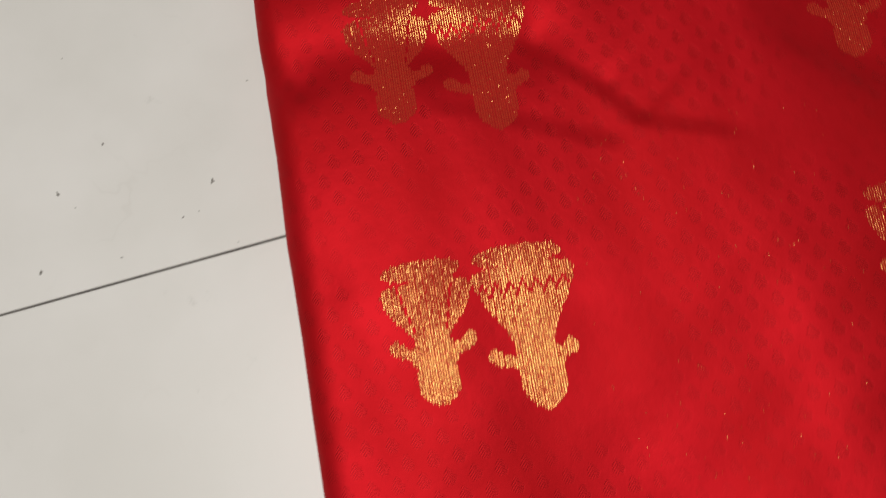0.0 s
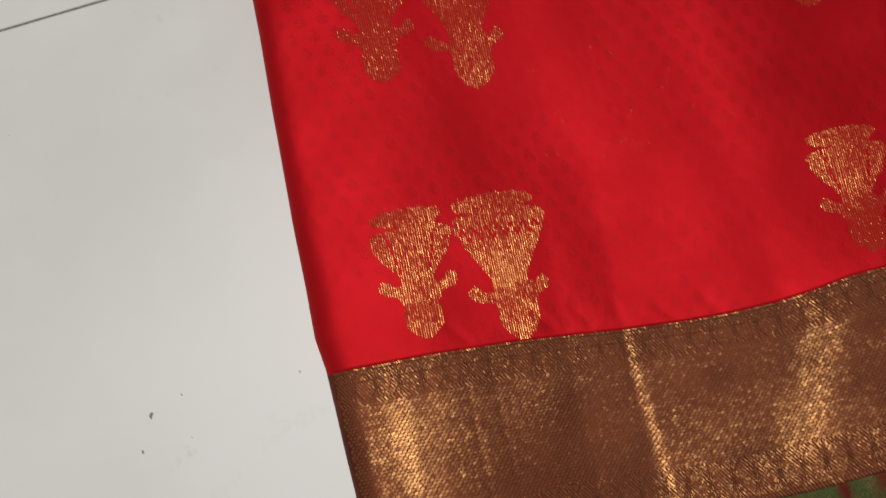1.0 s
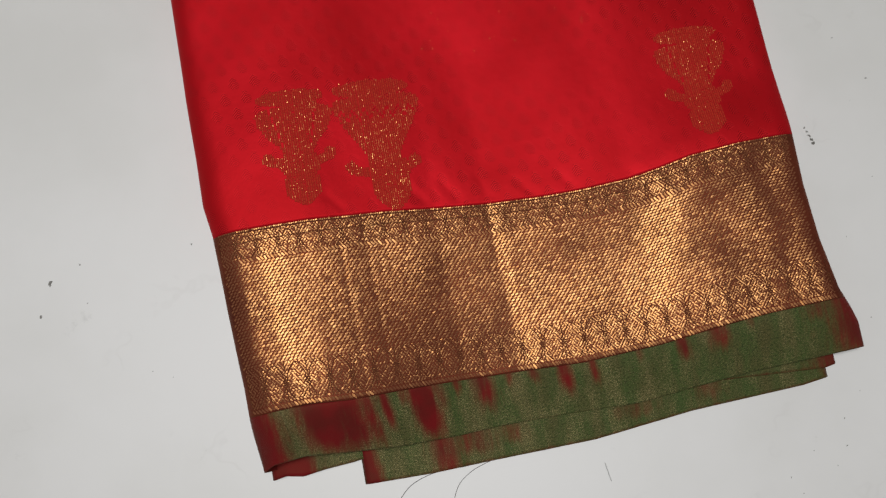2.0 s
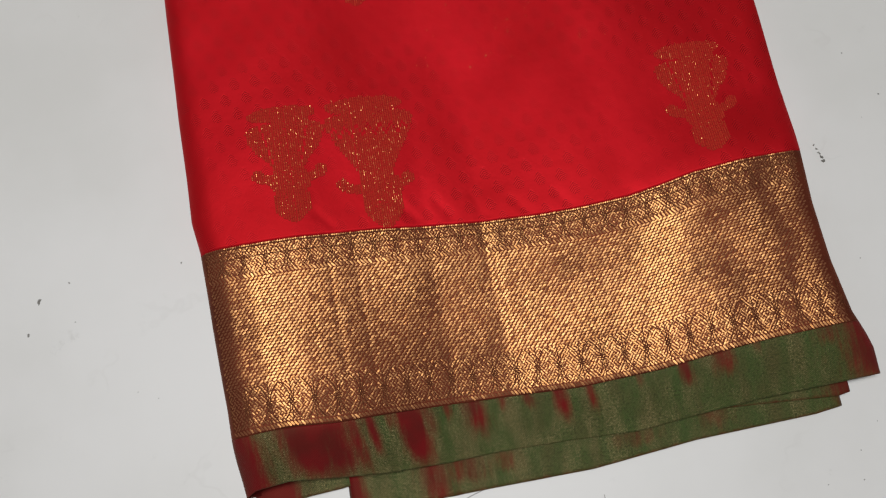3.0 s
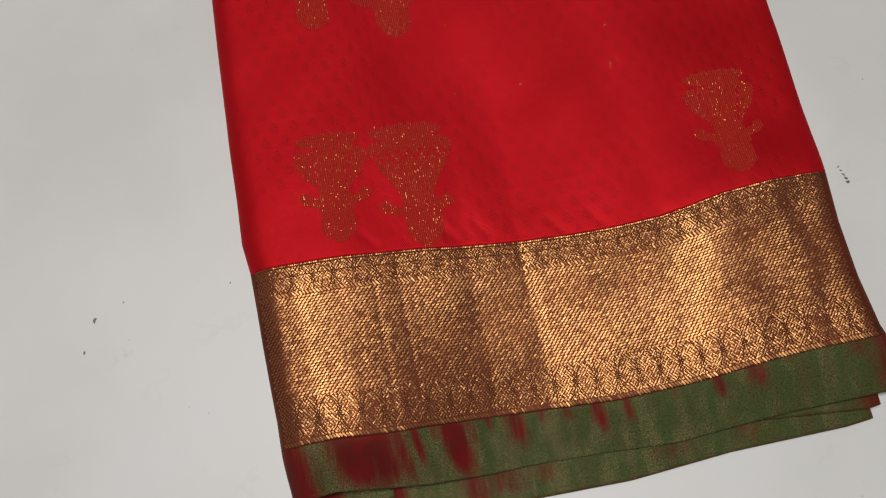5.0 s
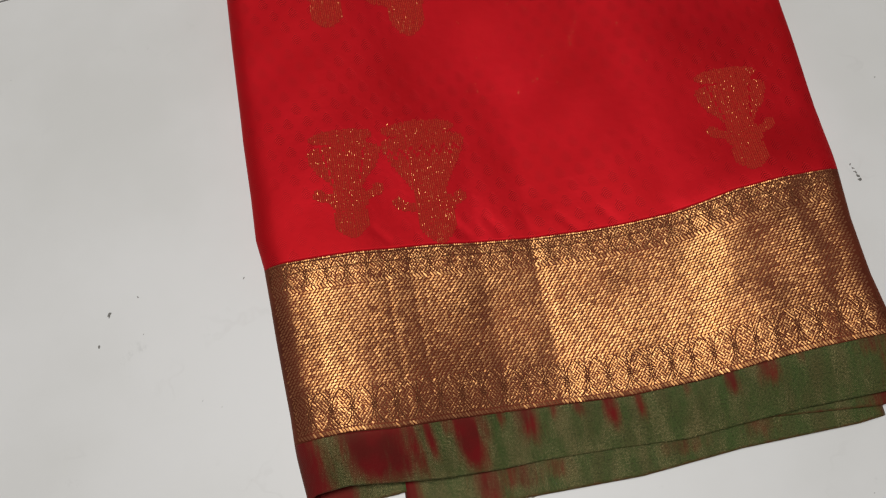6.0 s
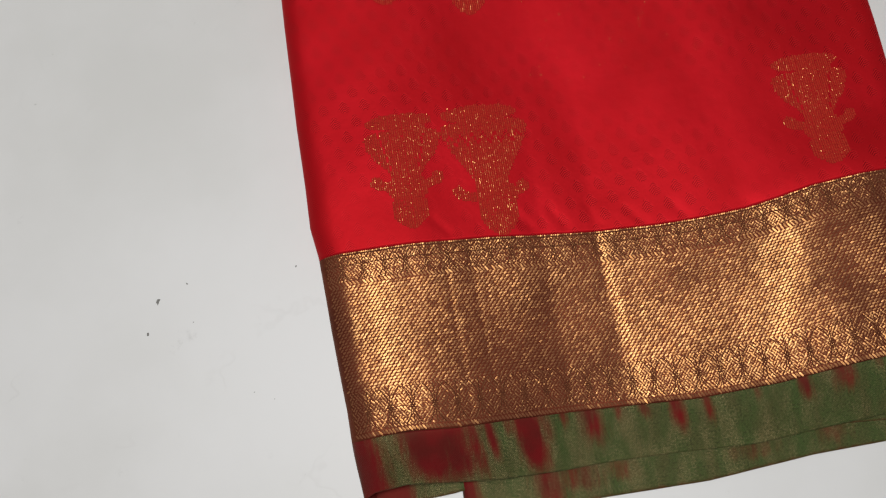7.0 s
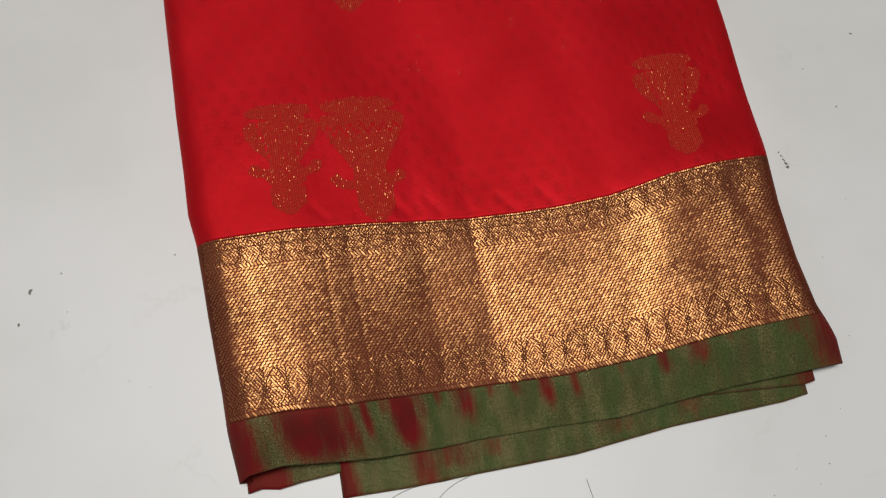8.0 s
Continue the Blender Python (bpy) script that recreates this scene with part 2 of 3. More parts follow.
# soft ridges (plus) and furrows (minus) of the cloth: from, to, half width, height
RIDGES = [
    ((0.060, 0.0), (0.063, -0.100), 0.0020, -0.00016), ((0.075, -0.005), (0.078, -0.090), 0.0020, -0.00012),
    ((0.104, 0.015), (0.1145, 0.0023), 0.0030, -0.0004), ((0.1279, 0.0115), (0.1354, -0.0005), 0.0030, -0.00035),
    ((0.1736, 0.0051), (0.1833, -0.0064), 0.0030, -0.00035), ((0.0567, 0.0146), (0.0657, 0.0043), 0.0030, -0.00035),
    ((0.150, 0.012), (0.156, -0.002), 0.0030, -0.0003), ((0.200, 0.004), (0.207, -0.006), 0.0030, -0.0003),
    ((-0.03, 0.350), (0.075, 0.348), 0.020, -0.0050), ((0.075, 0.348), (0.125, 0.342), 0.019, -0.0050),
    ((0.262, 0.335), (0.300, 0.305), 0.017, -0.0030), ((0.300, 0.305), (0.345, 0.255), 0.018, -0.0030),
    ((0.285, 0.122), (0.345, 0.128), 0.0160, -0.0016),
    ((0.000, 0.335), (-0.022, 0.350), 0.0090, -0.0030), ((0.000, 0.225), (-0.022, 0.235), 0.0120, -0.0012),
]


# tucks where the cloth steps down beyond a line: from, to, half width of the step, drop
TUCKS = [((0.1534, 0.006), (0.1545, -0.040), 0.0026, -0.00036), ((0.1545, -0.040), (0.160, -0.090), 0.0034, -0.00034),
         ((0.2470, -0.001), (0.2640, -0.036), 0.0070, -0.0009), ((0.2640, -0.036), (0.2430, -0.088), 0.0100, -0.0013),
         ((0.120, 0.343), (0.158, 0.309), 0.0062, 0.0021), ((0.158, 0.309), (0.176, 0.286), 0.0062, 0.0021), ((0.176, 0.286), (0.222, 0.271), 0.0060, 0.0015),
         ((0.070, 0.312), (0.110, 0.298), 0.0070, 0.0014), ((0.110, 0.298), (0.160, 0.277), 0.0070, 0.0016), ((0.262, 0.316), (0.300, 0.285), 0.0080, 0.0026)]


def height(s, q):
    """The top of the cloth over the floor."""
    s, q = np.asarray(s, float), np.asarray(q, float)
    far = smooth01((q - 0.04) / 0.08)
    z = np.interp(s, _fine, _across) * (1 - far) + np.interp(s, _fine, _gentle) * far
    z = z + 0.0060 * (1 - smooth01((s - 0.040) / 0.095)) * smooth01((-q - 0.015) / 0.08)
    z = z + 0.003 * np.exp(-((s - 0.14) / 0.07) ** 2) * smooth01((q - 0.08) / 0.14)
    z = z - 0.009 * smooth01((s - 0.235) / 0.10) * smooth01((q - 0.0) / 0.05)
    # the field swells towards a fold, and sinks beyond it at the far corner
    z = z + 0.0095 * smooth01((q - 0.09) / 0.22) * (1 - smooth01((s - 0.19) / 0.15)) * (1 - smooth01((q - 0.35) / 0.14))
    z = z - 0.013 * smooth01((q - 0.245 - 0.9 * (0.345 - s)) / 0.09) * smooth01((s - 0.215) / 0.05)
    calm = 0.45 + 0.55 * smooth01(q / 0.02)
    z = z + calm * (0.0006 * np.sin(s * 61 + 1.0 + 3.0 * q) * np.sin(q * 27 + 0.6) + 0.0003 * np.sin(s * 118 - q * 44) * np.cos(q * 70 + s * 30))
    for (s0, q0), (s1, q1), half, tall in RIDGES:
        ds, dq = s1 - s0, q1 - q0
        f = np.clip(((s - s0) * ds + (q - q0) * dq) / (ds * ds + dq * dq), 0, 1)
        far = ((s - s0 - f * ds) ** 2 + (q - q0 - f * dq) ** 2) / half ** 2
        z = z + tall * np.exp(-far)
    for (s0, q0), (s1, q1), half, drop in TUCKS:
        ds, dq = s1 - s0, q1 - q0
        size = math.hypot(ds, dq)
        f = ((s - s0) * ds + (q - q0) * dq) / size ** 2
        side = (-(s - s0) * dq + (q - q0) * ds) / size
        ends = smooth01((f + 0.25) / 0.4) * smooth01((1.25 - f) / 0.4)
        z = z - drop * smooth01((side / half + 1) / 2) * np.exp(-np.maximum(side, 0) / 0.045) * ends
    # puckers of the green edge below the border
    z = z + 0.00030 * np.sin(s * 260 + 9 * np.sin(s * 31)) * np.sin(s * 47 + 0.7) * smooth01((-q - 0.104) / 0.012)
    z = z * (1 - 0.52 * smooth01((-q - 0.106) / 0.042))
    z = 0.5 * (z + 0.005 + np.sqrt((z - 0.005) ** 2 + 0.000012))
    for d, r, low in ((s - left_edge(q), 0.017, 0.62), (right_edge(q) - s, 0.013, 0.70), (saree_end - q, 0.02, 0.5)):
        k = np.clip(1 - d / r, 0, 1)
        z = low * z + (1 - low) * z * (1 - k ** 2.2) ** (1 / 2.2)
    return z


COLS = np.concatenate([0.06 * (np.linspace(0, 1, 19)[:-1] ** 1.7), np.linspace(0.06, 0.955, 221)[:-1], 1 - 0.045 * (np.linspace(1, 0, 15) ** 1.7)])


def sheet(name, upper, lower, rows, material, label, lift=0.0):
    """A band of the top cloth between two lines across it."""
    f, g = np.meshgrid(np.linspace(0, 1, rows), COLS, indexing="ij")
    s = -0.015 + 0.36 * g
    for _ in range(3):
        q = upper(s) + (lower(s) - upper(s)) * f
        s = left_edge(q) + (right_edge(q) - left_edge(q)) * g
    z = height(s, q) + lift
    # both folded sides turn under
    under = np.linspace(0, 1, 8)[1:]
    fall, inset = np.cos(under * np.pi / 2), 0.007 * (1 - np.cos(under * np.pi / 2))
    zl, zr = z[:, :1] * fall + 0.0012 * (1 - fall), z[:, -1:] * fall + 0.0012 * (1 - fall)
    s = np.concatenate([(s[:, :1] + inset)[:, ::-1], s, s[:, -1:] - inset], 1)
    q = np.concatenate([np.repeat(q[:, :1], 7, 1), q, np.repeat(q[:, -1:], 7, 1)], 1)
    z = np.concatenate([zl[:, ::-1], z, zr], 1)
    n = s.shape[1]
    verts = np.stack([s, q, z], -1).reshape(-1, 3)
    k = np.arange((rows - 1) * n).reshape(rows - 1, n)[:, :-1].ravel()
    faces = np.stack([k, k + n, k + n + 1, k + 1], 1)
    ob = mesh_object(name, verts, faces, material, saree, True, np.stack([s, q], -1).reshape(-1, 2))
    thick = ob.modifiers.new("cloth", "SOLIDIFY")
    thick.thickness, thick.offset = 0.0006, -1
    return tagged(ob, label)


def streaks(ob, marks, edge_shade=None):
    """How maroon each place of a green band is: sheen of shot silk painted as fixed streaks."""
    data = ob.data
    where = np.array([v.co[:2] for v in data.vertices])
    s, q = where[:, 0], where[:, 1]
    top = border_bottom(s)
    value = np.zeros(len(s))
    # a dark line along the lower edge paints in the shade beneath it
    if edge_shade is not None:
        value = 0.45 * smooth01((edge_shade - 0.965) / 0.03)
    for mid, half, start, length, weight in marks:
        down = (top - q - start) / length
        lean = mid + 0.15 * (top - q - start)
        value = np.maximum(value, weight * np.exp(-0.7 * ((s - lean) / half) ** 2) * smooth01(down * 5 + 0.7) * smooth01((1.25 - down) * 1.5))
    at = data.attributes.new("maroon", "FLOAT", "POINT")
    at.data.foreach_set("value", value.astype(np.float32))


body = sheet("silk_body", lambda s: np.full_like(s, saree_end), border_top, 330, RED, "crimson silk field with faint woven hatch figures")
border = sheet("zari_border", border_top, border_bottom, 76, ZARI, "wide antique gold zari border with reddish sheen")
hem = sheet("green_hem", border_bottom, hem_top, 30, GREEN, "green shot silk hem with its maroon sheen painted as streaks")
streaks(hem, [(-0.006, 0.012, -0.01, 0.06, 1.1), (0.034, 0.0125, -0.008, 0.038, 1.25), (0.047, 0.012, -0.006, 0.038, 0.95), (0.060, 0.004, -0.006, 0.038, 0.75),
              (0.069, 0.0028, -0.008, 0.030, 0.85), (0.0905, 0.0066, -0.008, 0.040, 1.2), (0.080, 0.0030, -0.008, 0.020, 0.6), (0.100, 0.004, -0.008, 0.026, 0.55),
              (0.112, 0.003, -0.008, 0.017, 0.6), (0.127, 0.0060, -0.008, 0.028, 0.85), (0.144, 0.0030, -0.008, 0.017, 0.55), (0.158, 0.0034, -0.008, 0.016, 0.7),
              (0.1765, 0.0036, -0.008, 0.026, 0.95), (0.194, 0.0030, -0.008, 0.024, 0.7), (0.222, 0.0020, -0.008, 0.015, 0.5), (0.248, 0.0036, -0.008, 0.022, 0.85),
              (0.270, 0.0060, -0.006, 0.020, 0.7), (0.289, 0.0024, -0.008, 0.016, 0.45), (0.329, 0.008, -0.008, 0.020, 0.5), (0.358, 0.019, -0.01, 0.05, 1.1)])


def under_layer(name, s0, s1, line, back, z_edge, z_back, marks, label):
    """A lower fold of the cloth that shows below the hem."""
    cols, rows = 140, 26
    f, g = np.meshgrid(np.linspace(0, 1, rows), np.linspace(0, 1, cols), indexing="ij")
    s = s0 + (s1 - s0) * g
    q = back + (line(s) - back) * f
    z = z_back + (z_edge - z_back) * smooth01(f) + 0.0003 * np.sin(s * 120 + 5 * np.sin(s * 33)) * f
    z = np.minimum(z, height(s, np.maximum(q, hem_top(s))) - 0.0016)
    k2 = np.clip(1 - np.minimum(s - s0, s1 - s) / 0.003, 0, 1)
    z = np.maximum(z * (1 - 0.5 * k2 ** 2), 0.0009)
    verts = np.stack([s, q, z], -1).reshape(-1, 3)
    k = np.arange((rows - 1) * cols).reshape(rows - 1, cols)[:, :-1].ravel()
    ob = mesh_object(name, verts, np.stack([k, k + cols, k + cols + 1, k + 1], 1), GREEN, saree, True, np.stack([s, q + 0.03], -1).reshape(-1, 2))
    thick = ob.modifiers.new("cloth", "SOLIDIFY")
    thick.thickness, thick.offset = 0.0006, -1
    streaks(ob, marks, f.ravel())
    return tagged(ob, label)


# maroon marks of the lower folds also stand in for shade under the hem
under_layer("folded_layer", 0.0495, 0.3365, lambda s: np.interp(s, [0.05, 0.09, 0.13, 0.19, 0.25, 0.32, 0.336], [-0.1582, -0.159, -0.1582, -0.1574, -0.1516, -0.149, -0.147]),
            -0.10, 0.0042, 0.0075, [(0.050, 0.006, 0.02, 0.06, 1.1), (0.098, 0.008, 0.028, 0.030, 0.75), (0.116, 0.012, 0.028, 0.018, 0.6), (0.140, 0.008, 0.030, 0.012, 0.45),
                                    (0.215, 0.014, 0.030, 0.010, 0.4), (0.262, 0.010, 0.026, 0.016, 0.4), (0.345, 0.014, 0.01, 0.06, 1.0)],
            "lower green fold with corner darkened in maroon")
under_layer("folded_layer", -0.0045, 0.060, lambda s: np.interp(s, [-0.0045, 0.004, 0.014, 0.028, 0.045, 0.06], [-0.1462, -0.1448, -0.1468, -0.1450, -0.1440, -0.142]),
            -0.09, 0.0040, 0.0085, [(-0.002, 0.013, 0.01, 0.08, 2.6), (0.050, 0.006, 0.036, 0.02, 0.6)], "lower green fold with shaded edge painted maroon")
under_layer("folded_layer", 0.24, 0.3425, lambda s: np.interp(s, [0.24, 0.334, 0.3425], [-0.135, -0.1412, -0.1398]),
            -0.09, 0.0075, 0.011, [(0.347, 0.020, 0.0, 0.08, 1.1)], "lower green fold with corner darkened in maroon")


# ---- gold threads ----
# where the border was pressed its threads lie flatter: from, to, half width, change of slope
PRESSED = [((0.1534, 0.004), (0.1545, -0.040), 0.0018, -0.095), ((0.1545, -0.040), (0.160, -0.095), 0.0020, -0.10),
           ((0.2460, 0.000), (0.2640, -0.036), 0.0050, -0.125), ((0.2560, -0.026), (0.2300, -0.085), 0.0090, -0.12),
           ((0.2540, -0.008), (0.2680, -0.028), 0.0030, -0.13), ((0.2680, -0.028), (0.308, -0.055), 0.0030, -0.12), ((0.2470, -0.030), (0.2250, -0.075), 0.0045, -0.06),
           ((0.0200, 0.000), (0.0250, -0.050), 0.0055, -0.05), ((0.0250, -0.050), (0.0320, -0.108), 0.0045, -0.08)]


def pressed(s, q):
    change = np.zeros(len(s))
    for (s0, q0), (s1, q1), half, slope in PRESSED:
        ds, dq = s1 - s0, q1 - q0
        f = np.clip(((s - s0) * ds + (q - q0) * dq) / (ds * ds + dq * dq), 0, 1)
        far = ((s - s0 - f * ds) ** 2 + (q - q0 - f * dq) ** 2) / half ** 2
        change = np.minimum(change, slope * np.exp(-far))
    return change


def roll(s, q):
    """How far the threads of the border lean to one side: each pressed panel between the creases lies its own way."""
    crease = np.interp(q, [-0.095, -0.040, 0.004], [0.160, 0.1545, 0.1534])
    turn = 0.04 * np.exp(-((s - 0.100) / 0.024) ** 2) - 0.075 * smooth01((s - 0.105) / 0.030) * (s < crease)
    # the rounded fold beside the edge turns away quickly on both sides of its crest
    crest = s + 0.10 * q
    turn = turn + 0.06 * smooth01((0.014 - crest) / 0.008) - 0.10 * smooth01((crest - 0.010) / 0.008) * (1 - 0.75 * smooth01((crest - 0.032) / 0.012)) * (1 - smooth01((s - 0.070) / 0.02))
    turn = turn - 0.05 * np.exp(-((crest - 0.037) / 0.004) ** 2)
    turn = turn + 0.11 * smooth01((s - 0.282) / 0.030) + 0.13 * np.exp(-((s - crease - 0.001) / 0.0017) ** 2)
    band = 0.319 + 0.004 * np.sin(q * 90)
    turn = turn - 0.13 * np.exp(-((s - band) / 0.0050) ** 2) - 0.07 * np.exp(-((s - 0.277) / 0.016) ** 2 - ((q + 0.060) / 0.014) ** 2)
    return turn


def domes(name, s, q, long, wide, slant, tall, material, parent, label, tilt=0.042, lift=0.142):
    """Many short raised threads on the cloth, each with a small tilt of its own."""
    count = len(s)
    rng = np.random.default_rng(count)
    turn = slant + rng.normal(0, 0.06, count)
    angle = np.linspace(0, 2 * np.pi, 7)[:-1]
    ring = np.stack([np.cos(angle), np.sin(angle)], 0)
    a = np.concatenate([np.zeros(1), ring[0]])[None, :] * long[:, None] / 2
    b = np.concatenate([np.zeros(1), ring[1]])[None, :] * wide[:, None] / 2
    ps = s[:, None] + a * np.cos(turn)[:, None] - b * np.sin(turn)[:, None]
    pq = q[:, None] + a * np.sin(turn)[:, None] + b * np.cos(turn)[:, None]
    lean = rng.normal(0, tilt, (count, 2))
    lean[:, 0] += roll(s, q) * (q < 0.003)
    lean[:, 1] += lift + (pressed(s, q) + 0.070 * smooth01((s - 0.155) / 0.01) - 0.115 * smooth01((-q - 0.030) / 0.05) * smooth01((s - 0.150) / 0.01)) * (q < 0.003)
    pz = height(ps, pq) + 0.00012 + (ps - s[:, None]) * lean[:, :1] + (pq - q[:, None]) * lean[:, 1:]
    pz[:, 0] += tall
    verts = np.stack([ps, pq, pz], -1).reshape(-1, 3)
    first = np.arange(count)[:, None, None] * 7
    fan = np.array([(0, 1 + k, 1 + (k + 1) % 6) for k in range(6)])[None]
    ob = mesh_object(name, verts, (first + fan).reshape(-1, 3), material, parent, True)
    return tagged(ob, label, kind="stuff")


def thread_grid(b0, b1, ds, dq, shift):
    """Places of threads in the border, in staggered rows; b counts metres down from its upper line."""
    rows = int(round((b1 - b0) / dq))
    cols = int(0.372 / ds)
    i, j = np.meshgrid(np.arange(rows), np.arange(cols), indexing="ij")
    s = -0.018 + (j + 0.5) * ds + np.mod(i * shift, ds)
    b = b0 + (i + 0.5) * dq
    s, b = s.ravel(), b.ravel()
    q = border_top(s) + (border_bottom(s) - border_top(s)) * b / 0.1045
    keep = (s > left_edge(q) + 0.0045) & (s < right_edge(q) - 0.0065)
    return s[keep], q[keep], b[keep]


rng = np.random.default_rng(7)
s, q, b = thread_grid(0.0190, 0.0795, 0.0025, 0.00166, 0.00114)
n = len(s)
domes("field_thread", s + rng.normal(0, 0.00012, n), q + rng.normal(0, 0.00006, n), rng.uniform(0.0024, 0.0028, n), rng.uniform(0.00102, 0.00122, n), 0.52, 0.00005, GOLD, border,
      "slanting gold thread dots", tilt=0.030)
# fine grains of gold in the row of arches along the upper line, leaning to both sides of each arch
ARCH = 0.0125
s, q, b = thread_grid(0.0016, 0.0168, 0.00190, 0.00125, 0.00095)
n = len(s)
domes("arch_thread", s + rng.normal(0, 0.00016, n), q + rng.normal(0, 0.00012, n), rng.uniform(0.0014, 0.0021, n), rng.uniform(0.00085, 0.00105, n),
      0.80 * np.where(np.mod(s, ARCH) > ARCH / 2, -1, 1) * np.where(rng.random(n) < 0.60, 1, -1), 0.00006, GOLD, border, "fine gold thread dots between arches", tilt=0.05, lift=0.190)


def border_line(points):
    """Places in the border from (s, metres below its upper line)."""
    s, b = np.array(points).T
    q = border_top(s) + (border_bottom(s) - border_top(s)) * b / 0.1045
    return s, q


def outlines(name, lines, half, label):
    """Thin flat threads laid along lines in the border."""
    verts, faces = [], []
    for points in lines:
        s, q = border_line(points)
        keep = (s > left_edge(q) + 0.004) & (s < right_edge(q) - 0.004)
        s, q = s[keep], q[keep]
        if len(s) < 2:
            continue
        ds, dq = np.gradient(s), np.gradient(q)
        size = np.hypot(ds, dq)
        first, m = len(verts), len(s)
        for side, up in ((-1, 0.00018), (0, 0.00034), (1, 0.00018)):
            ps, pq = s - side * half * dq / size, q + side * half * ds / size
            verts += list(zip(ps, pq, height(ps, pq) + up))
        for c in range(2):
            faces += [(first + c * m + k, first + (c + 1) * m + k, first + (c + 1) * m + k + 1, first + c * m + k + 1) for k in range(m - 1)]
    return tagged(mesh_object(name, verts, faces, UMBER, border), label, kind="stuff")


def column(mid, top, foot, waist, flare):
    """Three dark threads side by side, drawn together at the waist and spreading above and below."""
    lines = []
    for side in (-1, 0, 1):
        run = np.linspace(top, foot, 15)
        away = np.abs(run - waist) / max(waist - top, foot - waist)
        lines.append([(mid + side * (0.00085 + flare * a ** 2.6), y) for a, y in zip(away, run)])
    return lines


arch_lines, lattice_lines = [], []
for k in range(-2, 30):
    mid = (k + 0.5) * ARCH
    arch_lines += column(mid - ARCH / 2, 0.0020, 0.0166, 0.0088, 0.0036)
    arch_lines.append([(mid + 0.0060 * f, 0.0070) for f in np.linspace(-1, 1, 7)])
    arch_lines.append([(mid + 0.0027 * math.cos(a), 0.0066 - 0.0034 * math.sin(a)) for a in np.linspace(0, math.pi, 11)])
    arch_lines.append([(mid + 0.0062 * f, 0.0013) for f in np.linspace(-1, 1, 7)])
    lattice_lines += column(mid, 0.0795, 0.1004, 0.0905, 0.0050)
    for level in (0.0893, 0.0905, 0.0917):
        lattice_lines.append([(mid + 0.0019 * f, level) for f in np.linspace(-1, 1, 5)])
outlines("arch_outline", arch_lines, 0.00030, "dark thread outlines of arches")
outlines("lattice_outline", lattice_lines, 0.00028, "dark thread outlines of hourglass figures")
# slanting strokes between arches and field
s, q, b = thread_grid(0.0162, 0.0198, 0.0021, 0.0036, 0.0)
domes("stroke_thread", s, q, np.full(len(s), 0.0040), np.full(len(s), 0.0011), -0.95, 0.00004, GOLD, border, "gold thread strokes", lift=0.17)
# gold grains of the hourglass figures along the lower line
s, q, b = thread_grid(0.0788, 0.1004, 0.00195, 0.00130, 0.00098)
n = len(s)
turn = 0.80 * np.where((np.mod(s, ARCH) > ARCH / 2) ^ (b > 0.0905), 1, -1) * np.where(rng.random(n) < 0.62, 1, -1)
domes("lattice_thread", s + rng.normal(0, 0.00014, n), q + rng.normal(0, 0.0001, n), rng.uniform(0.0015, 0.0023, n), rng.uniform(0.00088, 0.00108, n), turn, 0.00006, GOLD, border,
      "gold thread lattice", tilt=0.045, lift=0.130 - 0.035 * smooth01((s - 0.145) / 0.02))
s, q, b = thread_grid(0.1006, 0.1048, 0.0019, 0.0042, 0.0)
domes("edge_thread", s, q, np.full(len(s), 0.0038), np.full(len(s), 0.0012), -0.95, 0.00004, GOLD, border, "gold thread strokes at the edge")
s, q, b = thread_grid(-0.0004, 0.0010, 0.0013, 0.0014, 0.0)
domes("edge_thread", s, q, np.full(len(s), 0.0012), np.full(len(s), 0.0009), 0.3, 0.00004, GOLD, border, "gold thread line at the edge", tilt=0.09, lift=0.12)


def lens(s, q, mid, level, half_wide, half_tall, rise=0.0):
    """Whether a place lies in a flat rounded disc seen from its side; rise: how far it leans."""
    return (np.abs(s - mid) / half_wide) ** 2.6 + (np.abs(q - level - rise * (s - mid)) / half_tall) ** 2.0 < 1


def turned(s, q, mid, levels, halves):
    """Whether a place lies in an upright shape with this outline."""
    half = np.interp(q, levels, halves)
    return (np.abs(s - mid) < half) & (q > levels[0]) & (q < levels[-1])


def knob_bar(s, q, mid, level, half, rise):
    away = (s - mid) / half
    ends = (np.abs(s - mid) - half + 3.0) ** 2 + (q - level - rise) ** 2 < 14
    return ends | (np.abs(q - level - rise * away ** 2) < 3.0) & (np.abs(away) < 0.95)


def cup_small(s, q):
    flute = np.abs(np.sin((s - 48) / (0.25 * (q - 20) + 2) * 3.4)) > 0.14
    return (lens(s, q, 47.6, 78.6, 20.5, 5.0) | ((np.abs(s - 52) < 11) & (q > 70) & (q < 76))
            | (turned(s, q, 48.3, [44, 49, 55, 62, 68, 71, 72.8], [9, 12, 18, 21.8, 23.3, 21.5, 15]) & flute)
            | turned(s, q, 48.2, [30, 33, 38, 46], [10, 12, 11, 8]) | knob_bar(s, q, 48.3, 36.0, 21.5, 5.0)
            | turned(s, q, 48.0, [10.5, 13, 16, 20, 26, 32], [2.5, 6, 9.6, 10.8, 10.2, 9]))


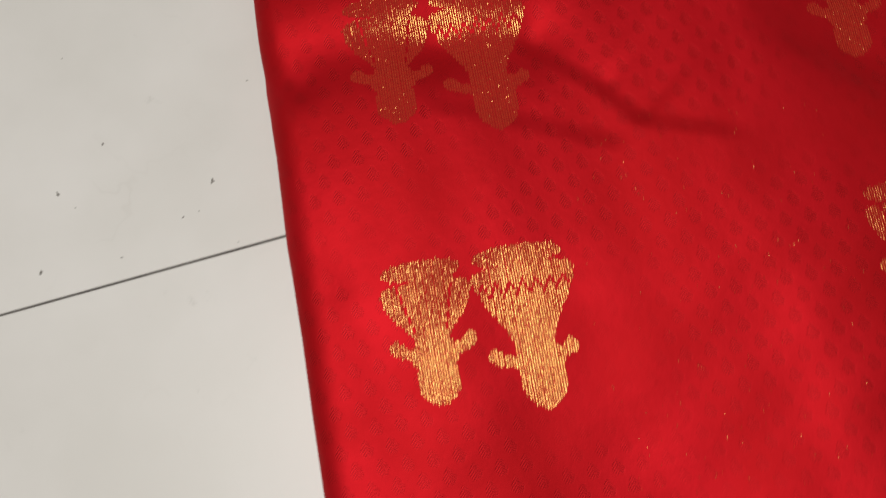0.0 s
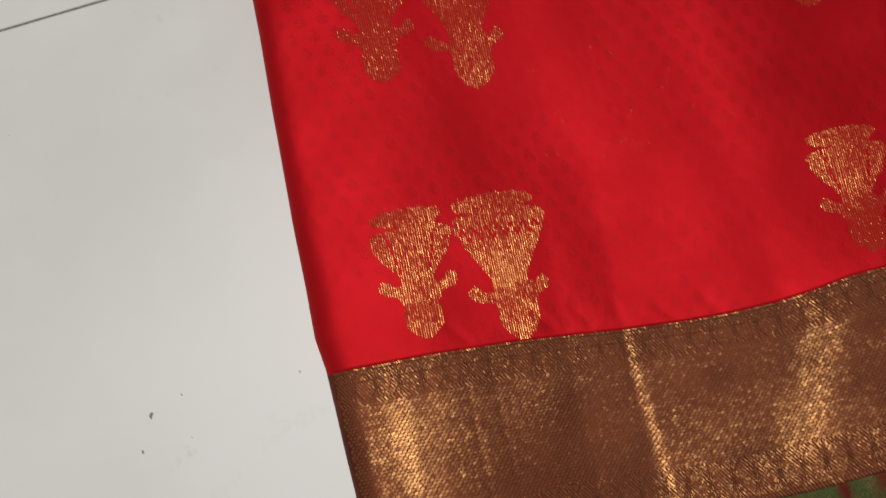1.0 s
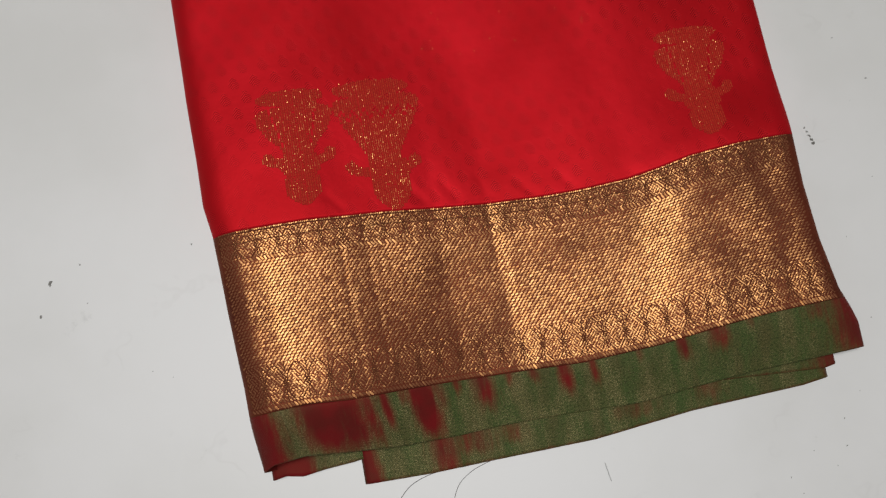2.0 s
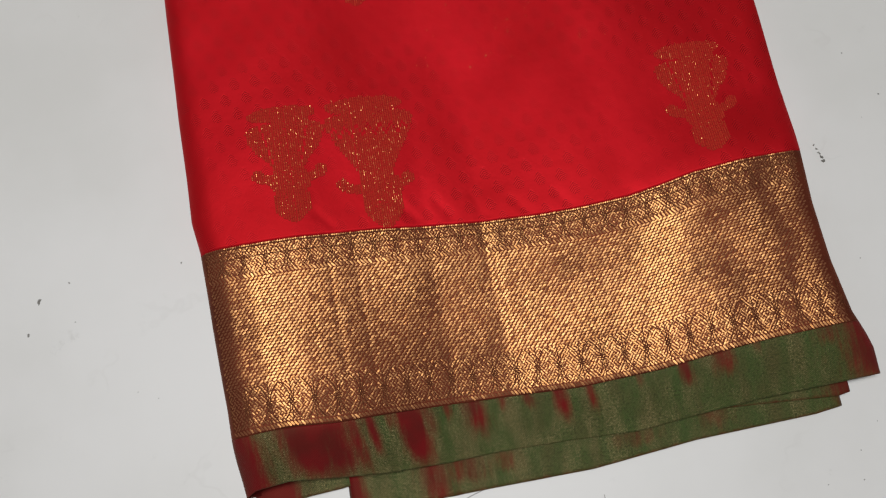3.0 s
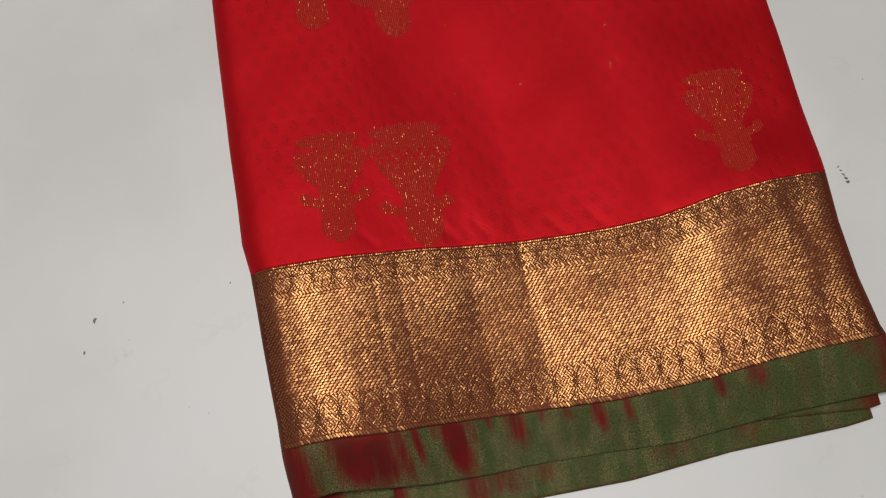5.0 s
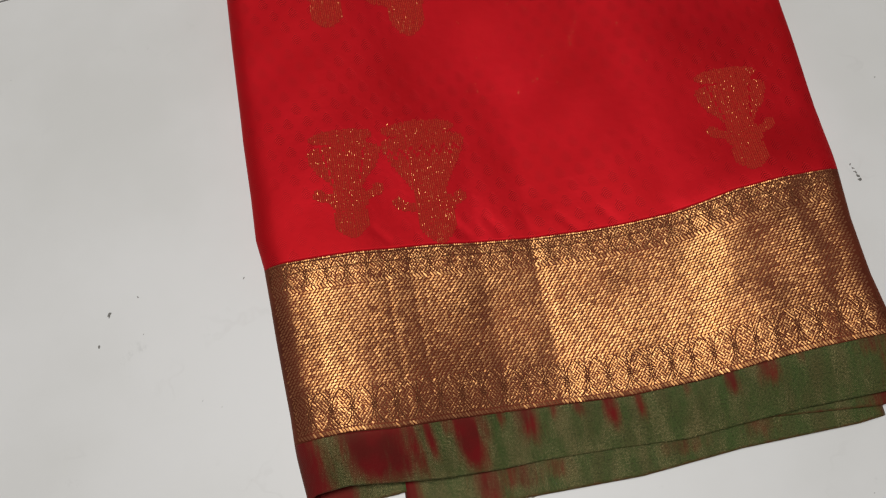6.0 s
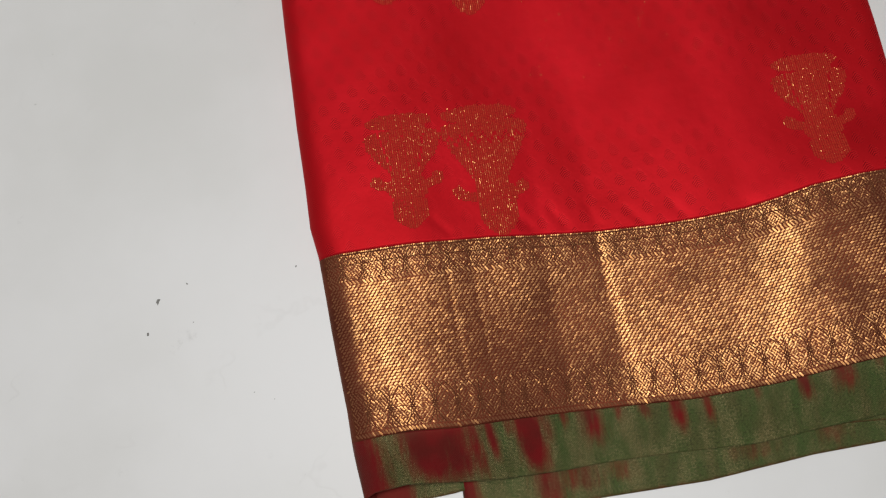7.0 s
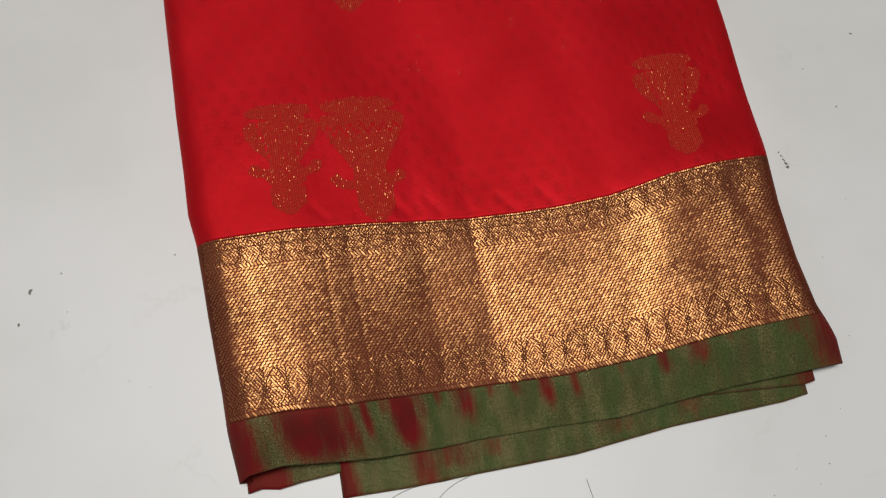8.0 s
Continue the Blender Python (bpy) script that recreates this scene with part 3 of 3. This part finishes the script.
def cup_large(s, q):
    zig = np.abs(q - 62.5 - 2.0 * (np.abs(np.mod(s, 7.0) - 3.5) - 1.75)) > 1.25
    return (lens(s, q, 97.0, 79.0, 23.5, 5.4) | ((np.abs(s - 98) < 15) & (q > 70) & (q < 77))
            | (turned(s, q, 98.6, [30, 34, 40, 48, 56, 64, 69, 72, 74], [10.5, 10, 12.5, 17, 22, 25.8, 27, 25, 18]) & zig)
            | knob_bar(s, q, 97.5, 24.0, 22.5, 5.5) | turned(s, q, 100.2, [-0.5, 3, 7, 12, 18, 24, 31], [2, 6.5, 10, 11.5, 11.5, 12.5, 11]))


def woven_motif(inside, ds, dq, label):
    """A cup figure of gold threads along the cloth over dark ribbons for the shade between them: thin raised strips
    with ragged ends.
    """
    rng = np.random.default_rng(int(1000 * (ds + dq)) + len(label))
    flat, lifts, faces, gap_faces = [], [], [], []
    pitch, step = 1.30, 0.5
    levels = np.arange(-6, 90, step)

    def ribbon(place, along, half, base, crown, lean, climb, kind):
        first, m = len(flat), len(along)
        bow = 0.05 * np.sin(np.linspace(0.25, np.pi - 0.25, m))
        for c, rise in ((-half, 0.0), (0.0, crown), (half, 0.0)):
            flat.extend(((place + c) / 1000 + ds, a / 1000 + dq) for a in along)
            lifts.extend((base + rise + bow + c * lean + climb * (along - along.mean())) / 1000)
        for a in range(2):
            faces.extend((first + a * m + r, first + a * m + m + r, first + a * m + m + r + 1, first + a * m + r + 1) for r in range(m - 1))
            gap_faces.extend([kind] * (m - 1))

    for col in np.arange(20, 132, pitch):
        place = col + rng.normal(0, 0.06)
        if place / 1000 + ds > 0.340:
            break
        hit = inside(np.full(len(levels), place), levels + rng.normal(0, 0.35))
        hit &= rng.random(len(levels)) > 0.012
        k = 0
        while k < len(levels):
            if not hit[k]:
                k += 1
                continue
            end = k
            while end < len(levels) and hit[end] and end - k < 3 + (k + int(col)) % 3:
                end += 1
            loose = rng.random() < 0.30
            # wide dark ribbon below, painted shade for the gaps
            ribbon(place, np.linspace(levels[k] - 0.3, levels[end - 1] + 0.3, 2), 0.60, 0.06, 0.0, 0.0, 0.0, 1)
            low = -0.06 if levels[k] / 1000 + dq < 0.03 else 0.0
            ribbon(place, np.linspace(levels[k] - 0.15, levels[end - 1] + 0.15, 2), 0.27 + 0.06 * rng.random(), 0.16, 0.12, rng.normal(0, 0.05), rng.normal(-0.042, 0.034) + low, 0)
            if loose:
                start = rng.uniform(levels[k], levels[end - 1])
                ribbon(place + rng.uniform(-0.2, 0.2), np.array([start, start + rng.uniform(0.5, 0.9)]), 0.20, 0.24, 0.10, rng.normal(0, 0.22), rng.normal(0.04, 0.18), 0)
            k = end
    flat = np.array(flat)
    verts = np.column_stack([flat, height(flat[:, 0], flat[:, 1]) + np.array(lifts)])
    ob = mesh_object("woven_motif", verts, faces, MOTIF, body, True)
    ob.data.materials.append(MOTIF_GAP)
    ob.data.polygons.foreach_set("material_index", gap_faces)
    return tagged(ob, label, kind="stuff")


PERIOD = 0.1465
for r in range(4):
    lean = (-0.003, 0.0, 0.002, 0.002)[r]
    woven_motif(cup_small, lean, r * PERIOD, "small fluted gold thread motif")
    woven_motif(cup_large, lean, r * PERIOD, "large zigzag gold thread motif")
    woven_motif(cup_small, 0.252 + lean, r * PERIOD, "small fluted gold thread motif")

# tiny gold dashes added for the glints in the red field
s, q = rng.uniform(0.13, 0.27, 150), rng.uniform(0.09, 0.29, 150)
domes("stray_thread", s, q, rng.uniform(0.0006, 0.0016, 150), np.full(150, 0.0004), math.pi / 2, 0.00015, MOTIF, body, "tiny gold dashes added for glints", 0.3)


# ---- loose threads and dirt on the floor ----
def fibre(name, points, radius, label, parent=None):
    data = bpy.data.curves.new(name, "CURVE")
    data.dimensions, data.bevel_depth, data.bevel_resolution = "3D", radius, 1
    line = data.splines.new("NURBS")
    line.points.add(len(points) - 1)
    for p, (x, y, z) in zip(line.points, points):
        p.co = (x, y, z, 1)
    line.use_endpoint_u, line.order_u = True, 3
    data.materials.append(FIBRE)
    ob = new(name, data)
    return tagged(ob, label, "thread") if parent is None else ob


fibre("loose_thread", [(0.170, -0.118, 0.004), (0.150, -0.129, 0.0006), (0.128, -0.133, 0.0004), (0.115, -0.139, 0.0004), (0.107, -0.146, 0.0004), (0.101, -0.158, 0.0004)],
      0.00017, "thin dark loose thread trailing from the hem on tiles")
fibre("loose_thread", [(0.166, -0.122, 0.003), (0.152, -0.129, 0.0005), (0.145, -0.134, 0.0004), (0.138, -0.142, 0.0004), (0.137, -0.150, 0.0004)],
      0.00015, "thin dark loose thread trailing from the hem on tiles")
fibre("loose_thread", [(0.2265, -0.1245, 0.0004), (0.228, -0.129, 0.0006), (0.2305, -0.135, 0.0004)], 0.00013, "short dark snippet of thread on white tiles")


def specks(name, places, sizes, label, flat=0.00012):
    """Small uneven crumbs of dirt lying on the tiles."""
    rng = np.random.default_rng(len(places))
    verts, faces = [], []
    for (x, y), size in zip(places, sizes):
        first, m = len(verts), 9
        turn = rng.uniform(0, 6.28)
        verts.append((x, y, flat * 2))
        for k in range(m):
            r = size * rng.uniform(0.35, 1.1)
            a = k / m * 2 * math.pi
            u, v = r * math.cos(a), 0.6 * r * math.sin(a)
            verts.append((x + u * math.cos(turn) - v * math.sin(turn), y + u * math.sin(turn) + v * math.cos(turn), 0.00003))
        faces += [(first, first + 1 + k, first + 1 + (k + 1) % m) for k in range(m)]
    return tagged(mesh_object(name, verts, faces, DIRT), label, "dirt", kind="stuff")


specks("dirt_specks", [(-0.147, 0.26), (-0.18, 0.235), (-0.113, 0.247), (-0.212, 0.263), (-0.118, 0.344), (-0.234, 0.355), (-0.224, 0.135), (-0.096, -0.042),
                       (-0.035, -0.002), (-0.138, 0.264), (0.394, 0.126), (0.371, -0.092), (-0.229, 0.098), (-0.038, -0.085), (0.373, 0.153), (-0.051, -0.082), (0.338, -0.128), (0.352, -0.112), (0.366, -0.120), (0.381, -0.075),
                       (0.345, -0.137), (0.372, -0.108), (0.390, -0.030), (0.377, 0.020), (0.395, 0.060), (0.383, 0.110), (0.362, -0.050)],
       [0.0011, 0.0010, 0.0006, 0.0008, 0.0009, 0.0006, 0.0005, 0.0006, 0.0010, 0.0006, 0.0009, 0.0007, 0.0007, 0.0006, 0.0006, 0.0005,
        0.0007, 0.0005, 0.0006, 0.0005, 0.0005, 0.0007, 0.0006, 0.0005, 0.0006, 0.0004, 0.0005],
       "tiny grey specks of dirt on white tiles")
specks("dirt_smudges", [(-0.224, 0.271), (-0.227, 0.224), (-0.132, 0.282), (-0.121, -0.031), (0.3530, 0.0905), (0.3545, 0.0880), (0.3558, 0.0855), (0.3572, 0.0828), (0.3582, 0.0805), (-0.201, 0.302), (-0.104, -0.018), (-0.124, -0.052), (0.408, 0.182)],
       [0.0018, 0.0020, 0.0020, 0.0026, 0.0010, 0.0014, 0.0015, 0.0020, 0.0018, 0.0014, 0.0010, 0.0015, 0.0016], "small grey smudges of dirt on white tiles", 0.00003)

# ---- floor tiles ----
def cut_tile(place):
    """A tile sawn off where it meets the walls; None where nothing is left of it."""
    half = (TILE_SIDE - JOINT) / 2
    bm = bmesh.new()
    bmesh.ops.create_cube(bm, size=1.0)
    for v in bm.verts:
        v.co = Vector((v.co.x * 2 * half, v.co.y * 2 * half, v.co.z * 0.010 - 0.005))
    back = place.inverted()
    for nx, ny in ((1, 0), (-1, 0), (0, 1), (0, -1)):
        at = back @ Vector((nx * 2.199, ny * 2.199, 0))
        out = back.to_3x3() @ Vector((nx, ny, 0))
        cut = bmesh.ops.bisect_plane(bm, geom=bm.verts[:] + bm.edges[:] + bm.faces[:], plane_co=at, plane_no=out, clear_outer=True)
        rim = [g for g in cut["geom_cut"] if isinstance(g, bmesh.types.BMEdge)]
        if rim:
            bmesh.ops.edgeloop_fill(bm, edges=rim)
    if not bm.faces:
        bm.free()
        return None
    me = bpy.data.meshes.new("tile")
    bm.to_mesh(me)
    bm.free()
    me.materials.append(TILE)
    return me


tile_mesh = None
c, sn = math.cos(radians(TILE_TURN)), math.sin(radians(TILE_TURN))
for i in range(-5, 5):
    for j in range(-5, 5):
        e1, e2 = 0.51 + (i - 0.5) * TILE_SIDE, 0.266 + (j - 0.5) * TILE_SIDE
        x, y = e1 * c - e2 * sn, e1 * sn + e2 * c
        place = pose(x, y, 0, 0, 0, TILE_TURN)
        if abs(x) > 1.68 or abs(y) > 1.68:
            data = cut_tile(place)
            if data is None:
                continue
            ob = new("tile", data)
            ob.parent = floor
        elif tile_mesh is None:
            half = (TILE_SIDE - JOINT) / 2
            ob = box_object("tile", (-half, -half, -0.010), (half, half, 0.0), TILE, floor, 0.0004)
            tile_mesh = ob.data
        else:
            ob = new("tile", tile_mesh)
            ob.parent = floor
        ob.matrix_world = place
